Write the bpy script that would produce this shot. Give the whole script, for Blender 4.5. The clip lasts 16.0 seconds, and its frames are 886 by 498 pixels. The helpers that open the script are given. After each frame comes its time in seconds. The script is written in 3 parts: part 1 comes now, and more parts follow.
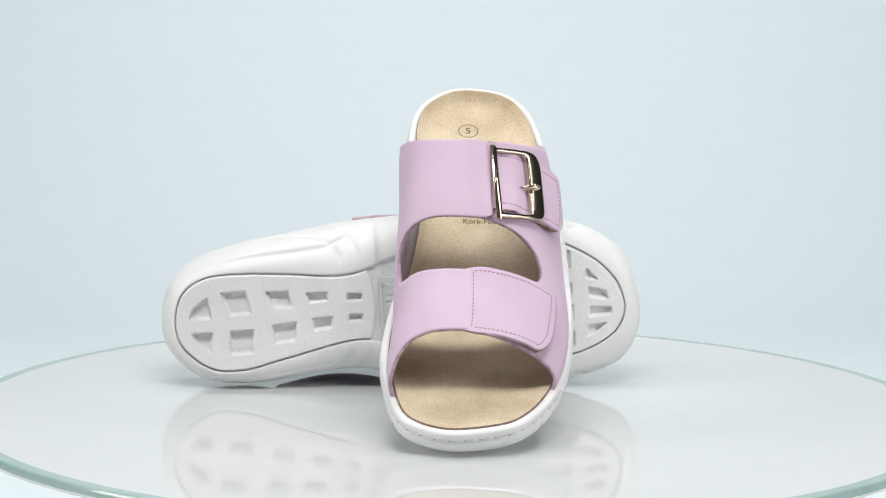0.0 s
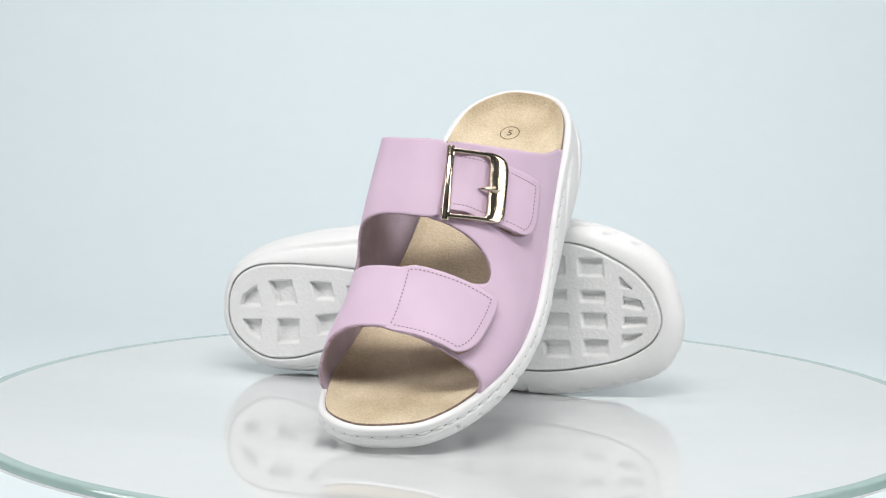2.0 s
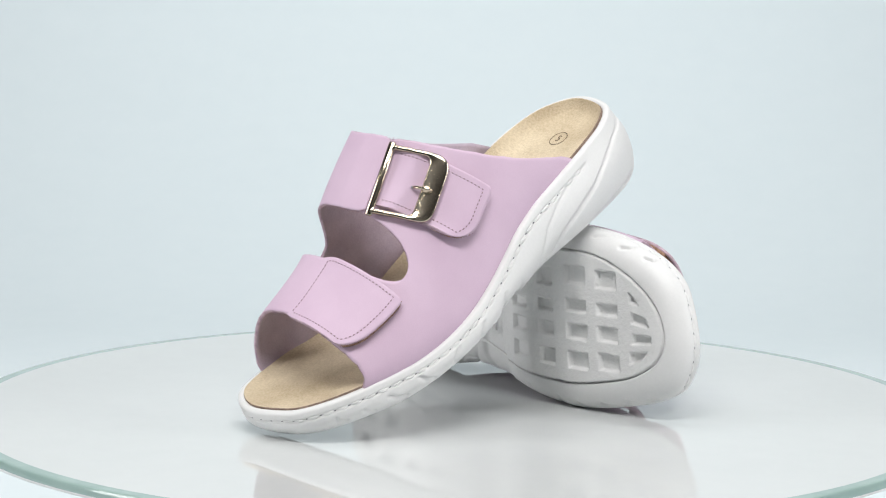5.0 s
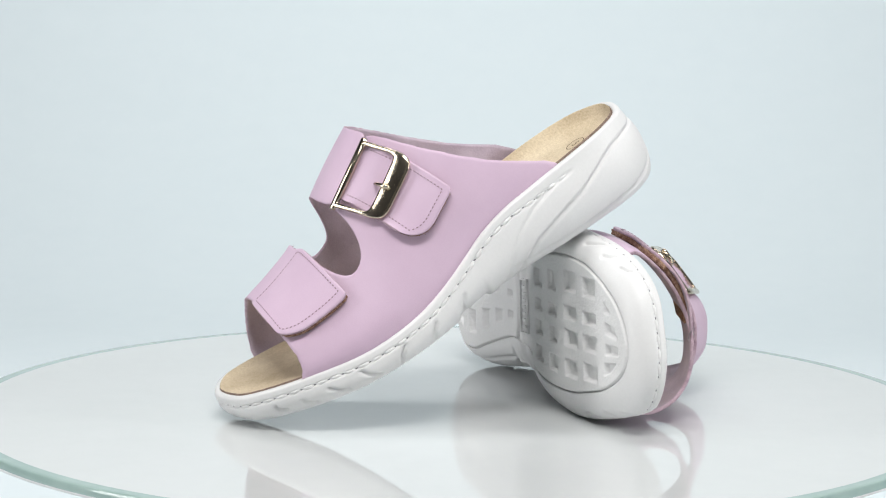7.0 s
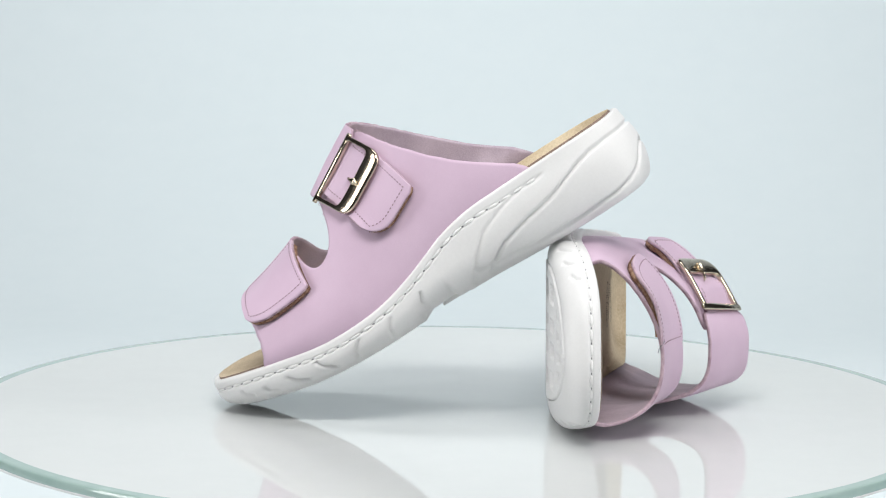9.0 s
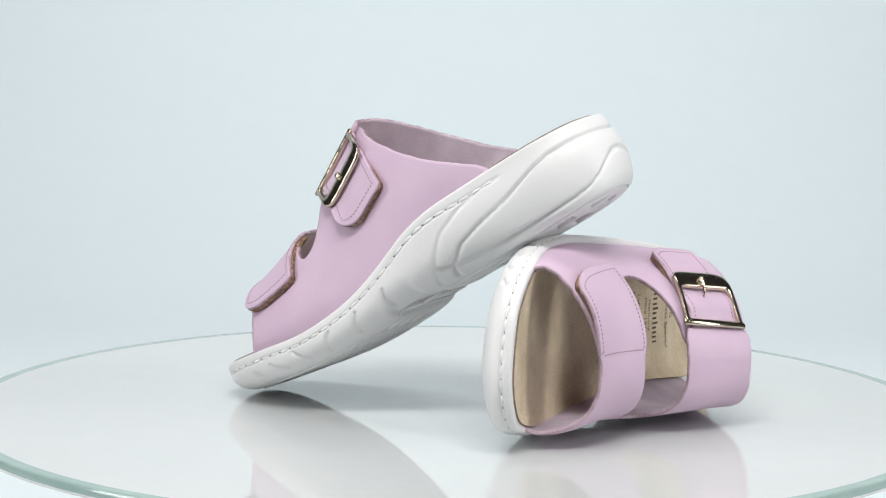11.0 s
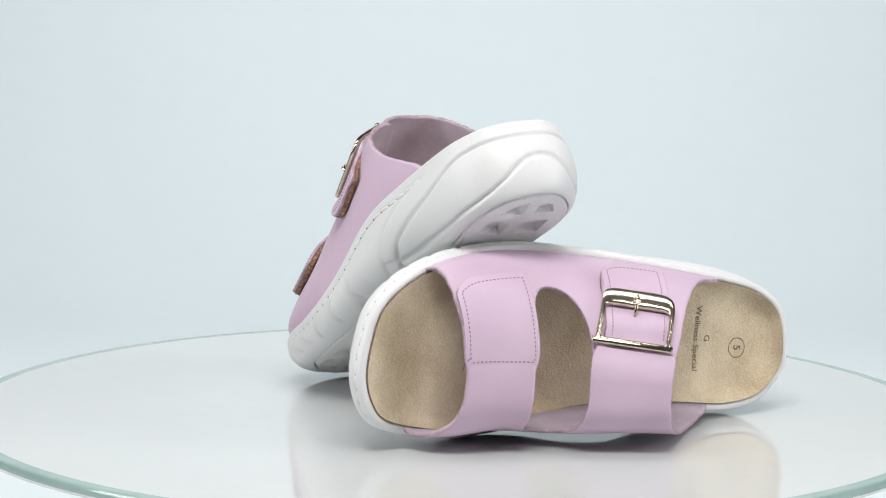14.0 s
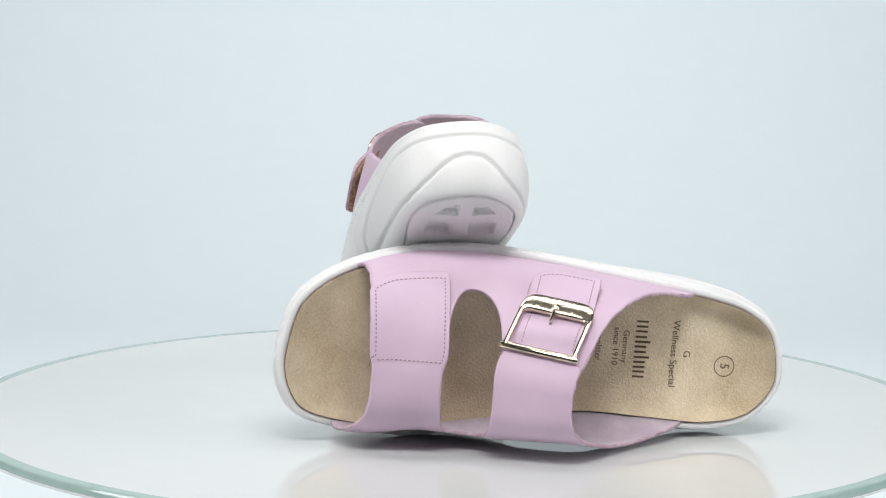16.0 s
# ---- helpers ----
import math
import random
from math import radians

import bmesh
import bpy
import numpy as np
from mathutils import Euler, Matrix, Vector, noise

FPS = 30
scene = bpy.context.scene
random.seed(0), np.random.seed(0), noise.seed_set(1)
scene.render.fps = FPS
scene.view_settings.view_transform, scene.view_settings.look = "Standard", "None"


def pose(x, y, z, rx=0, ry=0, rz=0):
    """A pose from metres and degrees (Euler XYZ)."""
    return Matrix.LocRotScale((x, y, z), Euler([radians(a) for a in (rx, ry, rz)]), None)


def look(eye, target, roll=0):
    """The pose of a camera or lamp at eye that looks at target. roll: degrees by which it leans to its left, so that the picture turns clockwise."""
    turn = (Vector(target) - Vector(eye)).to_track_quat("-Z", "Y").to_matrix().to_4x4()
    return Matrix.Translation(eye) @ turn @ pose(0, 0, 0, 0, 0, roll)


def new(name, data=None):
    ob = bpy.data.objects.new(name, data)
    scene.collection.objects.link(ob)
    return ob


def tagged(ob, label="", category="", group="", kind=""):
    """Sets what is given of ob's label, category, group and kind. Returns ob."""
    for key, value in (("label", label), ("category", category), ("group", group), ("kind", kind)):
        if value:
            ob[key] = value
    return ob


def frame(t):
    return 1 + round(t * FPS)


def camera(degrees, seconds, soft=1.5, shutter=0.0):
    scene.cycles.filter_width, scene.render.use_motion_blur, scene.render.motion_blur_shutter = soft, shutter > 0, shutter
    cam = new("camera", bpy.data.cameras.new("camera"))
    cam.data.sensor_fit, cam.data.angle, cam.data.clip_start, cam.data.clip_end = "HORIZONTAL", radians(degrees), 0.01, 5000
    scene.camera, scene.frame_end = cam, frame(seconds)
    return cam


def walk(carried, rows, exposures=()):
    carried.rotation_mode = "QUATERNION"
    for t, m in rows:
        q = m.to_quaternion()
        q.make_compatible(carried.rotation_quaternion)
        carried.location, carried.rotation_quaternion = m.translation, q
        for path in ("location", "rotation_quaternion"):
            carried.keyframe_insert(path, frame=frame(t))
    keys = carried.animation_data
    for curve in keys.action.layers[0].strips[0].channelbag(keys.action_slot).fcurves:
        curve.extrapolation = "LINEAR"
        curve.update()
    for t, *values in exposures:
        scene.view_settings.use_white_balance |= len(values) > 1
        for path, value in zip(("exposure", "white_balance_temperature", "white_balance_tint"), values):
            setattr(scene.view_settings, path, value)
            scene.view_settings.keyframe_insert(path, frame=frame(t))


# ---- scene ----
cam = camera(15.388, 16.0, soft=1.15)
walk(cam, [(t, look((0, -1.72, 0.3429), (-0.00662, 0.0, 0.08665), 0.72)) for t in (0.0, 16.0)])

# ---- light: a photo studio with soft boxes above and at both sides ----
world = bpy.data.worlds.new("studio_surround")
scene.world = world
world.use_nodes = True
bg = world.node_tree.nodes["Background"]
bg.inputs["Color"].default_value = (0.93, 0.97, 1.0, 1)
bg.inputs["Strength"].default_value = 0.025
scene.view_settings.exposure = 0.0


def softbox(name, eye, target, sx, sy, watts, colour=(1, 1, 1)):
    data = bpy.data.lights.new(name, "AREA")
    data.shape, data.size, data.size_y, data.energy, data.color = "RECTANGLE", sx, sy, watts, colour
    ob = new(name, data)
    ob.matrix_world = look(eye, target)
    return ob


softbox("softbox_top", (0.0, -0.95, 1.5), (0, 0, 0), 1.2, 0.26, 25, (1.0, 0.985, 0.965))
softbox("softbox_left", (-1.83, -0.5, 0.72), (0, 0, 0.05), 0.4, 1.1, 14.5, (1.0, 0.995, 0.99))
softbox("softbox_right", (1.82, -0.55, 0.72), (0, 0, 0.05), 0.4, 1.1, 15.5, (1.0, 0.995, 0.99))
# added weak fill from the front, no such source is known
softbox("front_fill", (0, -2.9, 1.1), (0, 0, 0.05), 2.0, 0.8, 0.6, (1.0, 0.995, 0.985))
# unseen lamp added to bring the paper backdrop up to brightness
softbox("backdrop_fill", (0, 0.3, 2.6), (0, 2.0, 0.4), 2.6, 0.5, 38, (0.97, 0.99, 1.0))


# ---- materials ----
def material(name):
    m = bpy.data.materials.new(name)
    m.use_nodes = True
    return m, m.node_tree, m.node_tree.nodes["Principled BSDF"]


def noisy(tree, scale, detail=4.0, rough=0.55, kind="ShaderNodeTexNoise"):
    tc = tree.nodes.get("tc") or tree.nodes.new("ShaderNodeTexCoord")
    tc.name = "tc"
    n = tree.nodes.new(kind)
    n.inputs["Scale"].default_value = scale
    if kind == "ShaderNodeTexNoise":
        n.inputs["Detail"].default_value, n.inputs["Roughness"].default_value = detail, rough
    tree.links.new(tc.outputs["Object"], n.inputs["Vector"])
    return n


def ramp(tree, fac, stops):
    r = tree.nodes.new("ShaderNodeValToRGB")
    el = r.color_ramp.elements
    while len(el) < len(stops):
        el.new(0.5)
    for e, (p, c) in zip(el, stops):
        e.position, e.color = p, (*c, 1)
    tree.links.new(fac, r.inputs["Fac"])
    return r


def bump(tree, bsdf, sources, distance):
    prev = None
    for out, strength in sources:
        b = tree.nodes.new("ShaderNodeBump")
        b.inputs["Strength"].default_value, b.inputs["Distance"].default_value = strength, distance
        tree.links.new(out, b.inputs["Height"])
        if prev:
            tree.links.new(prev.outputs["Normal"], b.inputs["Normal"])
        prev = b
    tree.links.new(prev.outputs["Normal"], bsdf.inputs["Normal"])


def surface(name, dark, light, rough, big=30, fine=900, relief=0.3, depth=0.0003, metal=0.0, spec=0.5, sheen=0.0, lo=0.35, hi=0.65, grain=0.35):
    m, tree, bsdf = material(name)
    a, b = noisy(tree, big, 5), noisy(tree, fine, 3)
    mix = tree.nodes.new("ShaderNodeMath")
    mix.operation = "MULTIPLY_ADD"
    mix.inputs[1].default_value = grain
    tree.links.new(b.outputs["Fac"], mix.inputs[0])
    sub = tree.nodes.new("ShaderNodeMath")
    sub.operation = "MULTIPLY"
    sub.inputs[1].default_value = 1 - grain
    tree.links.new(a.outputs["Fac"], sub.inputs[0])
    tree.links.new(sub.outputs[0], mix.inputs[2])
    r = ramp(tree, mix.outputs[0], [(lo, dark), (hi, light)])
    tree.links.new(r.outputs["Color"], bsdf.inputs["Base Color"])
    bsdf.inputs["Roughness"].default_value, bsdf.inputs["Metallic"].default_value = rough, metal
    bsdf.inputs["Specular IOR Level"].default_value = spec
    if sheen:
        bsdf.inputs["Sheen Weight"].default_value, bsdf.inputs["Sheen Roughness"].default_value = sheen, 0.5
    if relief:
        bump(tree, bsdf, [(b.outputs["Fac"], relief)], depth)
    return m


LEATHER = surface("lilac_nubuck_leather", (0.565, 0.418, 0.54), (0.64, 0.488, 0.612), 0.6, 22, 2200, 0.22, 0.0002, spec=0.3, sheen=0.08)
SUEDE_BACK = surface("mauve_leather_flesh_side", (0.42, 0.345, 0.42), (0.58, 0.49, 0.575), 0.9, 60, 1300, 0.5, 0.0004, spec=0.15, sheen=0.15)
CUT_EDGE = surface("raw_leather_edge", (0.36, 0.25, 0.31), (0.66, 0.51, 0.59), 0.9, 200, 2500, 0.8, 0.0005, spec=0.15)
SOLE_WHITE = surface("white_moulded_foam", (0.72, 0.722, 0.723), (0.765, 0.766, 0.768), 0.42, 18, 700, 0.05, 0.0002, spec=0.4)
TREAD_WHITE = surface("white_grained_rubber", (0.72, 0.722, 0.723), (0.78, 0.781, 0.783), 0.5, 22, 560, 0.75, 0.0006, spec=0.35)
FOOTBED = surface("sand_suede", (0.48, 0.38, 0.25), (0.755, 0.645, 0.475), 0.92, 32, 850, 0.65, 0.0010, spec=0.1, sheen=0.1, lo=0.34, hi=0.64, grain=0.33)
CORK_EDGE = surface("footbed_cut_edge", (0.17, 0.12, 0.10), (0.36, 0.27, 0.215), 0.95, 300, 1800, 0.8, 0.0005, spec=0.1)
VELCRO = surface("brown_hook_tape", (0.20, 0.10, 0.06), (0.55, 0.36, 0.25), 0.85, 500, 1500, 1.0, 0.0012, spec=0.3, lo=0.42, hi=0.62)
THREAD_MAUVE = surface("mauve_thread", (0.25, 0.165, 0.20), (0.37, 0.26, 0.30), 0.8, 100, 2000, 0.3, 0.0002)
THREAD_WHITE = surface("white_thread", (0.74, 0.74, 0.74), (0.84, 0.84, 0.84), 0.6, 100, 2000, 0.3, 0.0002)
# dark grey painted for the shade inside small holes, also a dark thread's colour
HOLE_SHADE_AND_THREAD = surface("hole_shade_and_dark_thread", (0.16, 0.16, 0.18), (0.24, 0.24, 0.26), 0.8, 100, 900, 0)
INK = surface("dark_brown_print", (0.075, 0.052, 0.037), (0.14, 0.105, 0.075), 0.9, 400, 1500, 0.2, 0.0002, spec=0.1)
GOLD = surface("pale_gold_metal", (0.50, 0.42, 0.32), (0.74, 0.65, 0.52), 0.17, 120, 700, 0.3, 0.0003, metal=1.0)
BACKDROP = surface("pale_blue_paper", (0.718, 0.798, 0.83), (0.751, 0.826, 0.853), 0.95, 1.3, 40, 0, spec=0.1, lo=0.3, hi=0.7)
PLATE = surface("white_backed_glass_top", (0.61, 0.632, 0.634), (0.635, 0.656, 0.657), 0.015, 8, 60, 0, spec=0.8)
GLASS_RIM = surface("green_glass_edge", (0.28, 0.395, 0.37), (0.36, 0.475, 0.445), 0.12, 12, 80, 0, spec=0.6)
FLOOR = surface("dark_grey_board", (0.05, 0.05, 0.052), (0.085, 0.085, 0.087), 0.7, 6, 120, 0.2, 0.0005)
BASE_AND_EDGE_LIGHT = surface("white_plastic_and_edge_light", (0.7, 0.7, 0.7), (0.74, 0.74, 0.74), 0.5, 10, 200, 0)


# ---- mesh helpers (millimetres in, metres out) ----
def part(name, verts, faces, mats, parent, label="", smooth=True, flip=1, face_mats=None):
    v = np.asarray(verts, float) * 0.001
    v[:, 0] *= flip
    if flip < 0:
        faces = [tuple(reversed(f)) for f in faces]
    me = bpy.data.meshes.new(name)
    me.from_pydata(v.tolist(), [], [tuple(int(i) for i in f) for f in faces])
    for m in mats if isinstance(mats, (list, tuple)) else [mats]:
        me.materials.append(m)
    me.polygons.foreach_set("use_smooth", [smooth] * len(me.polygons))
    if face_mats is not None:
        me.polygons.foreach_set("material_index", [int(i) for i in face_mats])
    me.update()
    ob = new(name, me)
    ob.parent = parent
    if label:
        tagged(ob, label)
    return ob


def grid_faces(rows, cols, wrap=False, start=0):
    out = []
    for r in range(rows - 1):
        for c in range(cols if wrap else cols - 1):
            d = (c + 1) % cols
            out.append((start + r * cols + c, start + r * cols + d, start + (r + 1) * cols + d, start + (r + 1) * cols + c))
    return out


def spline(ctrl, n):
    """Closed Catmull-Rom curve."""
    p = np.array(ctrl, float)
    k = len(p)
    t = np.linspace(0, k, n, endpoint=False)
    i = t.astype(int)
    f = (t - i)[:, None]
    a, b, c, d = p[(i - 1) % k], p[i % k], p[(i + 1) % k], p[(i + 2) % k]
    return 0.5 * (2 * b + (c - a) * f + (2 * a - 5 * b + 4 * c - d) * f ** 2 + (3 * b - a - 3 * c + d) * f ** 3)


def curve(x, xs, ys):
    """A smooth line through a few points."""
    xs, ys = np.array(xs, float), np.array(ys, float)
    m = np.gradient(ys, xs)
    x = np.clip(np.asarray(x, float), xs[0], xs[-1])
    i = np.clip(np.searchsorted(xs, x) - 1, 0, len(xs) - 2)
    h = xs[i + 1] - xs[i]
    t = (x - xs[i]) / h
    return ((2 * t ** 3 - 3 * t ** 2 + 1) * ys[i] + (t ** 3 - 2 * t ** 2 + t) * h * m[i]
            + (-2 * t ** 3 + 3 * t ** 2) * ys[i + 1] + (t ** 3 - t ** 2) * h * m[i + 1])


def smooth01(x):
    x = np.clip(x, 0, 1)
    return x * x * (3 - 2 * x)


# ---- the sandal's form, in mm: X to the outer side, Y from heel to toe, Z up from the sole ----
OUTER = [(3, -1), (23, 4.5), (35, 20), (41, 42), (45.5, 72), (49.5, 100), (52.5, 130), (54, 160), (52, 188), (46.5, 215), (36.5, 238.5),
         (23, 253.8), (6, 259.8), (-13, 261.7), (-29, 256.3), (-39, 245.5), (-44.5, 222), (-47, 190), (-42.5, 157), (-34.5, 127),
         (-30.5, 100), (-31.5, 70), (-32.5, 40), (-27, 16.5), (-12.5, 2)]
BOTTOM = [(6, 5), (21, 10), (29, 23), (30, 43), (28, 68), (25, 100), (33, 130), (39, 160), (40, 188), (36, 213), (24, 235),
          (11, 247.5), (-2, 252.4), (-11, 251.9), (-20, 246), (-27, 233), (-30.5, 218), (-33, 189), (-29, 153), (-19, 128),
          (-12, 105), (-19, 66), (-24, 42), (-22, 23), (-9, 8)]
NL = 720
OUT, BOT = spline(OUTER, NL), spline(BOTTOM, NL)
TAN = np.roll(OUT, -1, 0) - np.roll(OUT, 1, 0)
TAN /= np.linalg.norm(TAN, axis=1)[:, None]
NRM = np.stack([TAN[:, 1], -TAN[:, 0]], 1)          # points outwards
TOE_I, HEEL_I = int(OUT[:, 1].argmax()), int(OUT[:, 1].argmin())


def z_low(y):
    return curve(y, [-5, 10, 30, 60, 120, 160, 188, 205, 220, 235, 250, 268], [1.5, 0.8, 0.2, 0, 1.2, 0.2, 1.0, 2.7, 5.1, 7.7, 10.4, 15]) + 2.4 * (smooth01((np.asarray(y) - 116) / 2.5) - smooth01((np.asarray(y) - 136) / 3.0))


def z_top(y):
    return curve(y, [-5, 25, 53, 71, 88, 108, 120, 132, 152, 171, 188, 219, 235, 250, 268], [41, 41, 40.5, 40, 39.2, 35, 30.4, 26, 20.7, 18.8, 19, 23.8, 26.4, 28.6, 30.2])


LAT = OUT[(np.arange(NL) <= TOE_I)]
MED = OUT[TOE_I:][::-1]


def x_lat(y):
    return np.interp(y, LAT[:, 1], LAT[:, 0])


def x_med(y):
    o = np.argsort(MED[:, 1])
    return np.interp(y, MED[o, 1], MED[o, 0])


SEG = np.linalg.norm(np.roll(OUT, -1, 0) - OUT, axis=1)
ARC = np.concatenate([[0], np.cumsum(SEG)[:-1]])
ROUND = SEG.sum()
ARC = np.where(ARC > ROUND / 2, ARC - ROUND, ARC)    # signed length from the heel's back


def arc_at(y, side):
    if side > 0:
        return np.interp(y, LAT[:, 1], ARC[:len(LAT)])
    k = np.arange(TOE_I, NL)
    o = k[np.argsort(OUT[k, 1])]
    o = o[ARC[o] < 0]
    return np.interp(y, OUT[o, 1], ARC[o])


def seg_dist(px, pz, line):
    best = np.full(px.shape, 1e9)
    for (ax, az), (bx, bz) in zip(line[:-1], line[1:]):
        dx, dz = bx - ax, bz - az
        t = np.clip(((px - ax) * dx + (pz - az) * dz) / (dx * dx + dz * dz + 1e-9), 0, 1)
        best = np.minimum(best, np.hypot(px - ax - t * dx, pz - az - t * dz))
    return best


def groove_lines():
    """Moulded lines on the sole's side, as (arc, z) polylines with depth and width."""
    out = []
    for s in (1, -1):
        sweep = [(2, 32.2), (10, 32.2), (20, 31.6), (29, 29.2), (48, 22.2), (67, 18.4), (82, 14.5), (93, 7), (97, 3)]
        out.append(([(0, 32.2)] + [(arc_at(y, s), z) for y, z in sweep], 1.9, 0.85))
        front = [(61, 33.6), (66, 32.6), (74, 30.6), (88, 24.6), (97, 16), (103, 8), (107, 3)]
        out.append(([(arc_at(y, s), z) for y, z in front], 1.1, 1.0))
        cup = [(0, 20.5), (7, 19.2), (13, 15.5), (20, 10.5), (28, 7.2), (38, 5.4), (62, 4.6), (95, 5.0), (112, 6.5), (124, 10)]
        out.append(([(s * a, z) for a, z in cup], 1.9, 0.85))
        for ya, za, yb, zb in ((171, 11.5, 176.5, 3.5), (151, 12.5, 155, 3), (131, 15.5, 132.5, 6), (197, 12.8, 189, 5.2), (215, 13.8, 206, 7), (229, 15, 224, 9.8), (242, 18.5, 238, 14)):
            out.append(([(arc_at(ya, s), za), (arc_at((ya + yb) / 2 + 1.5, s), (za + zb) / 2), (arc_at(yb, s), zb)], 1.6, 0.85))
    return out


def stitch_level(y):
    return z_top(y) - 4.8 - 1.6 * smooth01((105 - np.asarray(y)) / 40)


def sole_body(parent, flip):
    rows = []
    y0 = OUT[:, 1]
    lo, hi = z_low(y0), z_top(y0)
    h = hi - lo
    full = OUT + NRM * (1.8 * smooth01((100 - y0) / 45))[:, None]
    rows.append((BOT, z_low(BOT[:, 1]) + 6))
    rows.append((BOT, z_low(BOT[:, 1]) + 1.0))
    for th in np.linspace(0.0, 1, 30):
        a = th * math.pi / 2
        f = math.sin(a) ** 0.9
        xy = BOT + (full - BOT) * f
        foot = z_low(xy[:, 1])
        rows.append((xy, foot + 0.3 + (lo + 0.56 * h - foot - 0.3) * (1 - math.cos(a)) ** 0.9))
    for k in np.linspace(0.06, 1, 24):
        lean = 0.9 * k ** 2
        rows.append((full + (OUT - full) * smooth01(k * 1.05) - NRM * lean, lo + h * 0.56 + (h * 0.44 - 1.2) * k))
    for off, dz in ((1.25, -0.6), (2.0, -0.15), (3.0, 0.0), (4.1, -0.1), (4.8, -0.8), (5.0, -4.0)):
        rows.append((OUT - NRM * off, hi + dz))
    P = np.array([np.column_stack([xy, z]) for xy, z in rows])
    A = np.broadcast_to(ARC, P.shape[:2])
    depth = np.zeros(P.shape[:2])
    for line, d, w in groove_lines():
        depth = np.maximum(depth, d * np.exp(-(seg_dist(A, P[:, :, 2], line) / w) ** 2))
    on = smooth01((P[:, :, 1] - 44) / 6)
    depth = np.maximum(depth, on * 0.9 * np.exp(-((P[:, :, 2] - stitch_level(P[:, :, 1])) / 0.9) ** 2))
    depth[:3] = 0
    depth[-6:] = 0
    n = np.cross(np.roll(P, -1, 1) - np.roll(P, 1, 1), np.gradient(P, axis=0))
    n /= np.linalg.norm(n, axis=-1)[..., None] + 1e-9
    n *= np.sign((n[20:50, :, :2] * NRM[None]).sum(-1).mean())
    P -= n * depth[:, :, None]
    return part("sole", P.reshape(-1, 3), grid_faces(len(rows), NL, True), SOLE_WHITE, parent, "thick white moulded foam sole with curved grooves", flip=flip)


def quad_inside(X, Y, q):
    """Signed distance inside a convex polygon (positive inside)."""
    q = np.array(q, float)
    area = 0.5 * sum(q[i][0] * q[(i + 1) % len(q)][1] - q[(i + 1) % len(q)][0] * q[i][1] for i in range(len(q)))
    if area < 0:
        q = q[::-1]
    d = np.full(X.shape, 1e9)
    for a, b in zip(q, np.roll(q, -1, 0)):
        e = (b - a) / np.linalg.norm(b - a)
        d = np.minimum(d, -(X - a[0]) * e[1] + (Y - a[1]) * e[0])
    return d


def tread_holes():
    fore = []
    for ya, yb in ((146, 157), (167, 178), (188.5, 202.5), (210, 223)):
        k = curve((ya + yb) / 2, [140, 172, 195, 218, 240], [0.85, 0.95, 1.0, 0.95, 0.8])
        m = curve((ya + yb) / 2, [140, 172, 195, 218, 240], [3.0, 0.5, 0, -1.2, -3])
        for xa, xb in ((31.5, 21.5), (13, 6.6), (0.2, -8), (-15.2, -24)):
            fore.append([(xa * k + m, ya), (xa * k + m - 1.2, yb), (xb * k + m - 1, yb), (xb * k + m, ya)])
    fore += [[(17.4, 231.6), (11, 237.5), (12.3, 231.6)], [(6.8, 232.4), (4.2, 241.6), (-0.8, 243.2), (1.4, 232.2)],
             [(-4.4, 232.2), (-5.4, 244.4), (-9.2, 244.6), (-9.6, 231.8)], [(-14, 230.8), (-13.8, 242), (-18, 237), (-20.5, 230.4)]]
    heel = [[(7, 13.2), (12.5, 15.5), (17.8, 23.4), (6.3, 25.3)], [(20, 31.2), (20.4, 44.5), (7.6, 47), (7.4, 35.5)], [(19, 56), (18.4, 67.5), (9.2, 69.5), (10, 59)],
            [(16.6, 77.5), (16, 89), (11.5, 89), (11.2, 79)], [(14.6, 100), (14, 107.6), (10.4, 107.4), (10.8, 100)],
            [(-1.4, 14), (-1.6, 25), (-12.5, 23.5), (-8, 16.5)], [(-1.4, 35), (-1.6, 47.5), (-14.6, 46.6), (-14.6, 34.2)], [(0.4, 58), (0.8, 71), (-9, 70), (-10, 58.5)],
            [(2, 80), (2.4, 91), (-3.6, 90), (-4.6, 80.5)], [(2.6, 100), (2.4, 107.4), (-0.6, 107), (-1, 99.6)]]
    return fore, heel


